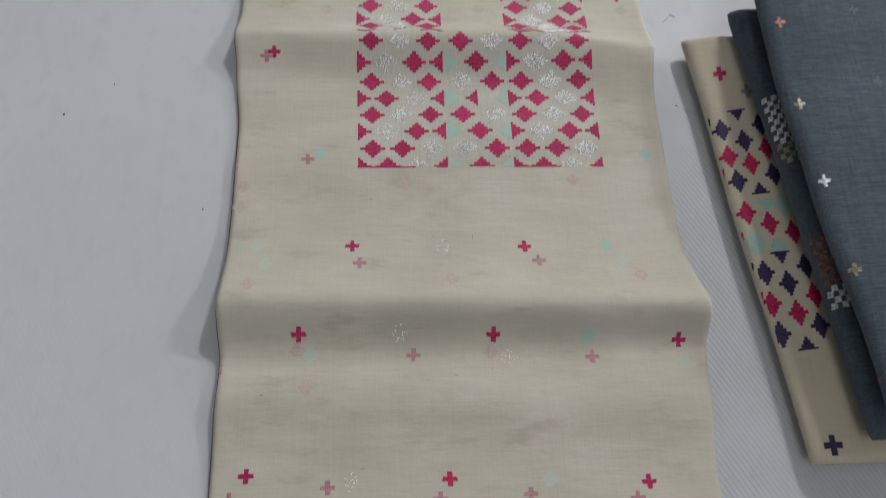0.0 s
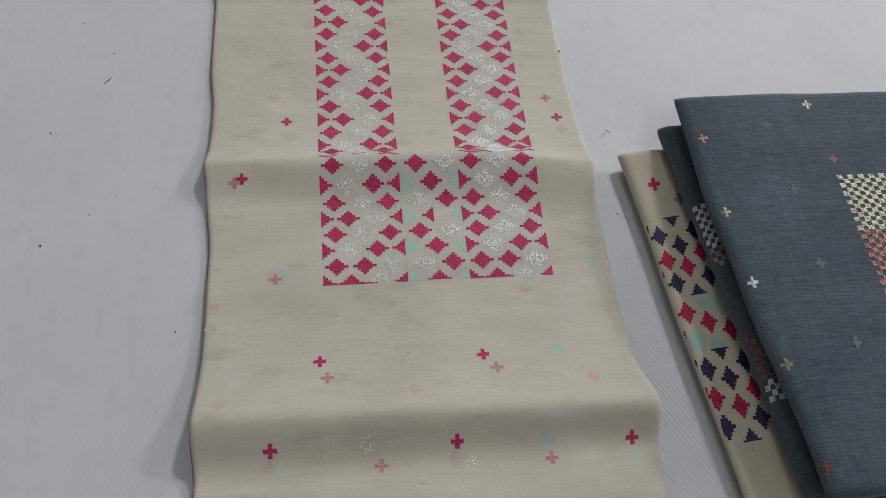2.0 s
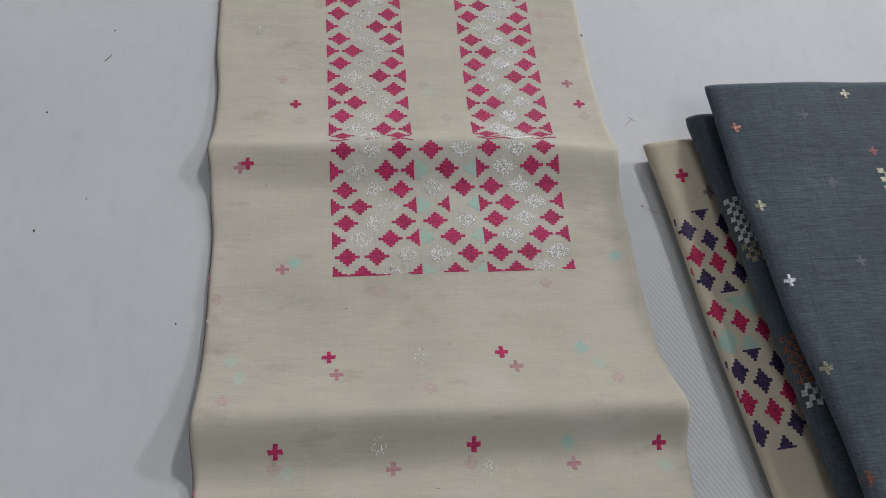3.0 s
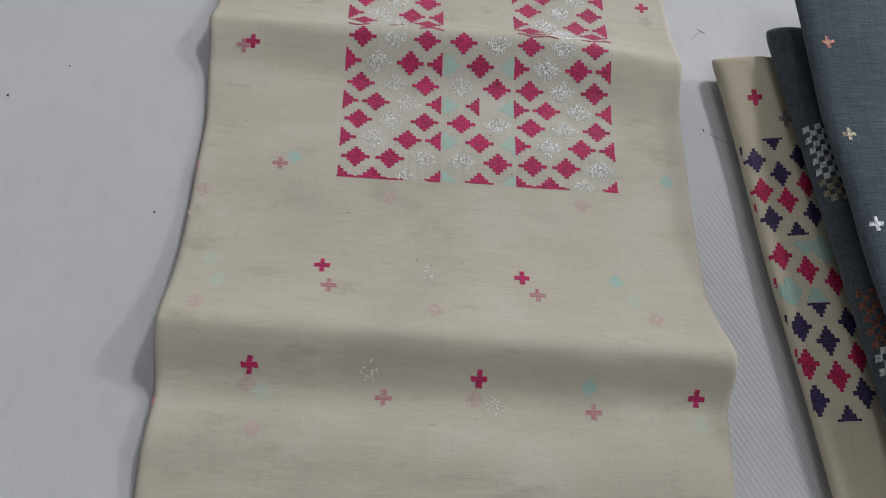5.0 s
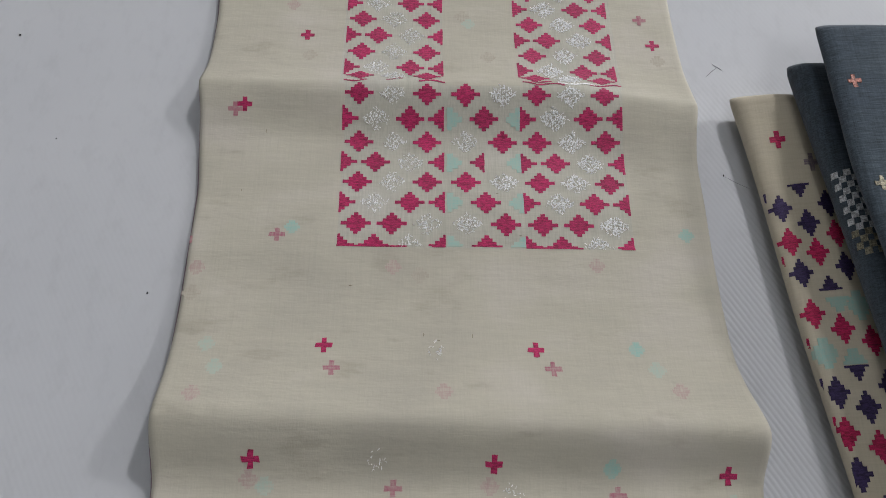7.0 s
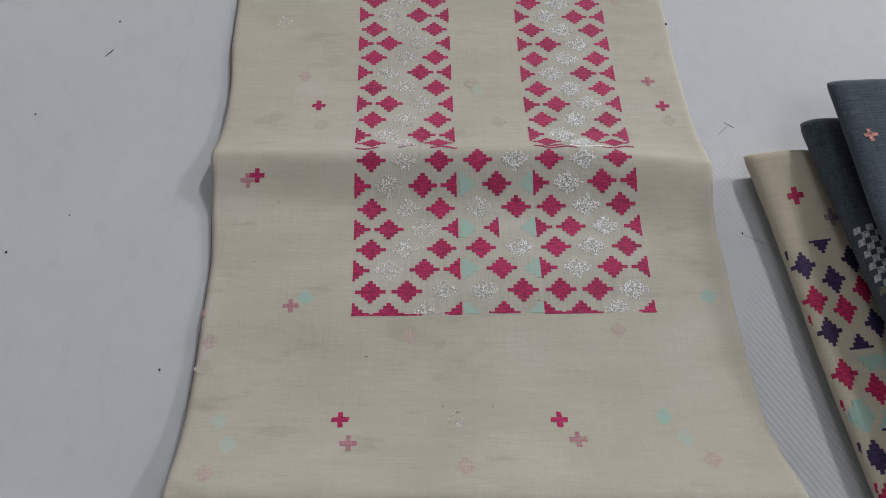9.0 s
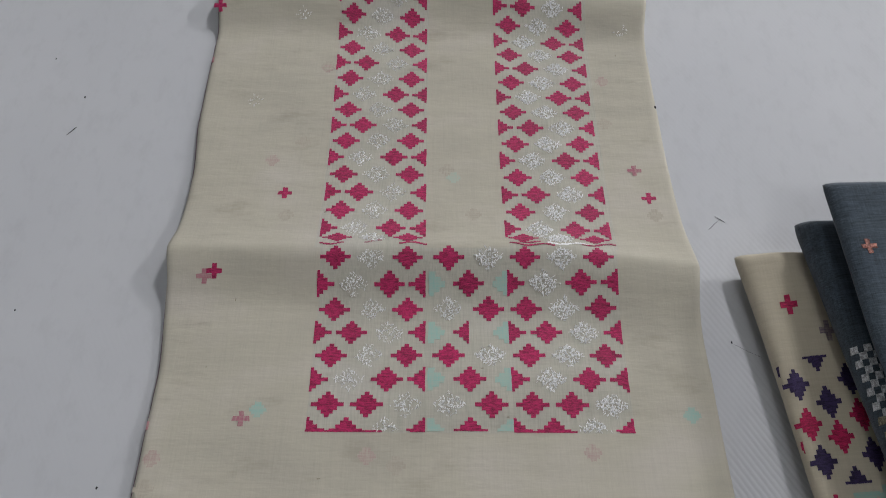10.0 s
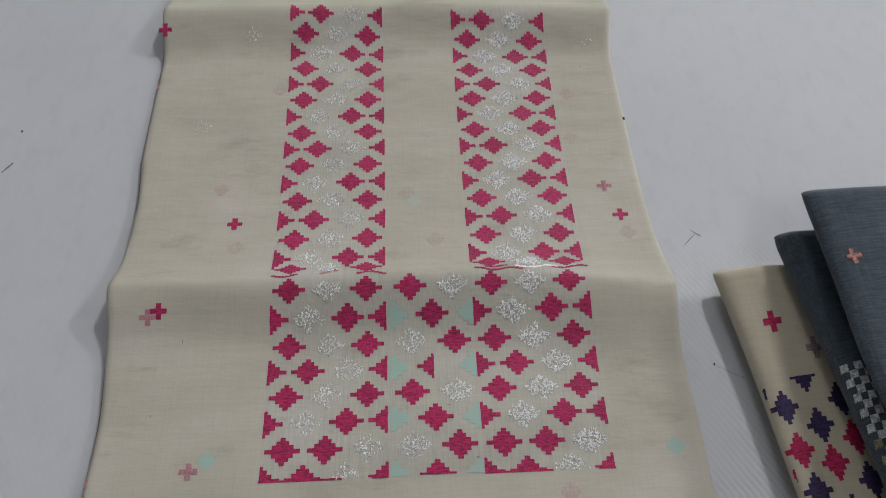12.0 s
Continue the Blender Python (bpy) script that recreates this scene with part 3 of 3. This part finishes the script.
def stack_motif(x, y, mat, clip=(-1, 1, -1, 1), hw=0.0059, hh=0.0084):
    bm = motif_mesh(SMUDGE if mat is M_AQUA else DIAMOND, x, y, hw, hh, on_cream, 0.0003, clip)
    for v in bm.verts:
        v.co.x, v.co.y = v.co.x - 0.04 * (v.co.y - y), v.co.y + 0.04 * (v.co.x - x)
        lim = cream_edge(v.co.y) + 0.0004
        if v.co.x < lim:
            v.co.x = lim
    part("woven_diamond", bm, mat, folded_cream)


for x, y in ((0.1695, 0.022), (0.1825, 0.012), (0.1955, 0.024), (0.1735, -0.018), (0.1975, -0.015), (0.179, -0.085), (0.192, -0.093), (0.205, -0.082), (0.1815, -0.126), (0.2055, -0.122)):
    stack_motif(x, y, M_PURPLE)
for x, y in ((0.171, 0.001), (0.184, -0.006), (0.1965, 0.005), (0.175, -0.042), (0.188, -0.051), (0.202, -0.058), (0.1795, -0.106), (0.194, -0.113), (0.2065, -0.102)):
    stack_motif(x, y, M_RED)
for x, y, c in ((0.181, 0.037, (-1, 1, -1, 0)), (0.1865, -0.029, (-1, 1, 0, 1)), (0.1905, -0.071, (-1, 1, -1, 0)), (0.1955, -0.137, (-1, 1, 0, 1))):
    stack_motif(x, y, M_PURPLE, c)
for x, y, c in ((0.1885, -0.033, (-1, 1, -1, 0)), (0.199, -0.038, (-1, 1, -1, 1)), (0.177, -0.064, (-1, 1, -1, 1)), (0.1905, -0.0705, (-1, 1, 0, 1))):
    stack_motif(x, y, M_AQUA, c)
for y, mat in ((0.030, M_PURPLE), (-0.010, M_RED), (-0.058, M_RED), (-0.080, M_PURPLE), (-0.100, M_RED)):
    stack_motif(cream_edge(y) + 0.0004, y, mat, (0, 0.12, -1, 1), hh=0.0030)
part("cross_motif", motif_mesh(CROSS, 0.1745, 0.067, 0.0042, 0.0058, on_cream, 0.0003), M_RED, folded_cream)
part("cross_motif", motif_mesh(CROSS, 0.191, 0.051, 0.0042, 0.0058, on_cream, 0.0002), M_VIOLET_FAINT, folded_cream)
part("cross_motif", motif_mesh(CROSS, 0.1975, -0.195, 0.005, 0.006, on_cream, 0.0003), M_PURPLE, folded_cream)


def slate_edge(y):
    return 0.1920 + 0.0065 * smooth_step(0.04, -0.04, y) + 0.0125 * smooth_step(-0.03, -0.17, y) + 0.0006 * math.sin(24 * y)


def slate_edge_low(y):
    return 0.1835 + 0.098 * (0.107 - y)


def slate_top(a, y):
    return 0.0595 + 0.0025 * smooth_step(0, 0.03, a) + soft(a, y, 6.5, 0.001)


def slate_low_top(a, y):
    return 0.0415 + 0.0010 * smooth_step(0, 0.01, a) + soft(a, y, 7.5)


slate = thing("folded_fabric", "slate-blue folded fabric with gold, silver and copper woven crosses", "fabric", "folded fabrics")
part("upper_fold", slab(slate_edge, 0.22, -0.183, 0.122, lambda a, y: 0.0490, slate_top, 0.009, 3.0), M_GREY, slate, smooth=True)
part("lower_fold", slab(slate_edge_low, 0.235, -0.195, 0.1105, lambda a, y: 0.0225, slate_low_top, 0.010, 5.0), M_GREY, slate, smooth=True)


def on_slate(x, y):
    a = max(0.0, x - slate_edge(y))
    zt, mid = slate_top(a, y), (slate_top(a, y) + 0.0490) / 2
    e = min(1.0, a / 0.009)
    return mid + (zt - mid) * math.sqrt(max(0.0, 1 - (1 - e) ** 2))


def on_slate_low(x, y):
    a = max(0.0, x - slate_edge_low(y))
    zt, mid = slate_low_top(a, y), (slate_low_top(a, y) + 0.0225) / 2
    e = min(1.0, a / 0.010)
    return mid + (zt - mid) * math.sqrt(max(0.0, 1 - (1 - e) ** 2))


for x, y, mat in ((0.294, 0.108, M_GOLD), (0.2025, 0.080, M_COPPER), (0.297, 0.056, M_CORAL), (0.2025, 0.015, M_GOLD), (0.2055, -0.041, M_SILVER_DULL), (0.2105, -0.100, M_GOLD), (0.2145, -0.165, M_COPPER)):
    part("cross_motif", motif_mesh(CROSS, x, y, 0.0034, 0.0042, on_slate, 0.0003, wob=0.0004), mat, slate)
for x, y in ((0.255, 0.089), (0.258, 0.031), (0.257, -0.030), (0.261, -0.089)):
    part("show_through_motif", motif_mesh(CROSS, x, y, 0.0034, 0.0042, on_slate, 0.0003, wob=0.0004), M_SLATE_FAINT, slate)


def checker(x_at, y_top, cols, bands, ch, top):
    """A block of small alternating woven squares; x_at(y, c): where column c begins; bands: (rows, yarn)."""
    r = 0
    for rows, mat in bands:
        for _ in range(rows):
            for c in range(cols):
                if (r + c) % 2 == 0:
                    y, bm = y_top - r * ch, bmesh.new()
                    x0, x1 = x_at(y, c), x_at(y, c + 1)
                    patch(bm, x0, x0 + (x1 - x0) * 1.08, y - ch * 1.04, y, top, 0.00035, 0.0001, 0.0006)
                    part("woven_square", bm, mat, slate)
            r += 1


FOLD_STEPS = (0.0008, 0.0026, 0.0050, 0.0078, 0.0108)
checker(lambda y, c: 0.294 + 0.0041 * c, 0.041, 14, ((13, M_GOLD), (15, M_COPPER)), 0.0036, on_slate)
checker(lambda y, c: slate_edge_low(y) + FOLD_STEPS[c], 0.034, 4, ((10, M_SILVER_DULL), (4, M_GOLD)), 0.0036, on_slate_low)
checker(lambda y, c: slate_edge_low(y) + FOLD_STEPS[c], -0.070, 4, ((9, M_COPPER), (4, M_SILVER_DULL)), 0.0036, on_slate_low)


# ---- lint and thread ends on the table ----
def snippet(points, thick, label, mat=M_DARK):
    """A short loose thread as a thin bent tube."""
    bm = bmesh.new()
    rings = []
    for i, (x, y) in enumerate(points):
        q = points[min(i + 1, len(points) - 1)]
        p = points[max(i - 1, 0)]
        d = Vector((q[0] - p[0], q[1] - p[1], 0)).normalized()
        n = Vector((-d.y, d.x, 0))
        t = thick * (0.6 if i in (0, len(points) - 1) else 1.0)
        rings.append([bm.verts.new(Vector((x, y, thick)) + n * t * math.cos(k * math.pi / 3) + Vector((0, 0, t * math.sin(k * math.pi / 3)))) for k in range(6)])
    for a, b in zip(rings, rings[1:]):
        for k in range(6):
            bm.faces.new((a[k], a[(k + 1) % 6], b[(k + 1) % 6], b[k]))
    bm.faces.new(rings[0][::-1])
    bm.faces.new(rings[-1])
    tagged(part("thread_end", bm, mat, smooth=True), label, "thread", "loose lint")


snippet(((0.1475, 0.1275), (0.151, 0.1310), (0.155, 0.1345)), 0.00018, "grey thread end lying on the white table", M_LINT)
snippet(((0.1530, 0.1375), (0.156, 0.1350), (0.1585, 0.1330)), 0.00018, "grey thread end lying on the white table", M_LINT)
snippet(((-0.262, 0.199), (-0.259, 0.203), (-0.257, 0.206)), 0.0003, "short dark thread end on the white table")
snippet(((0.148, 0.052), (0.156, 0.047), (0.162, 0.044)), 0.00010, "hair-thin grey thread on the white table", M_LINT)
for x, y, s in ((-0.258, 0.232, 0.0008), (-0.297, 0.149, 0.0009), (-0.289, 0.046, 0.0009), (-0.188, -0.028, 0.0007), (0.293, 0.170, 0.0011), (-0.287, 0.268, 0.0007), (-0.258, 0.071, 0.0006), (0.147, 0.053, 0.0007)):
    bm = bmesh.new()
    bmesh.ops.create_icosphere(bm, subdivisions=1, radius=s * 0.8, matrix=Matrix.Translation((x, y, s * 0.45)) @ Matrix.Diagonal((1.0, 1.6, 0.5, 1)))
    for v in bm.verts:
        v.co += Vector((random.uniform(-1, 1), random.uniform(-1, 1), 0)) * s * 0.25
    tagged(part("lint_speck", bm, M_DARK), "tiny dark lint speck on the white table", "lint", "loose lint")
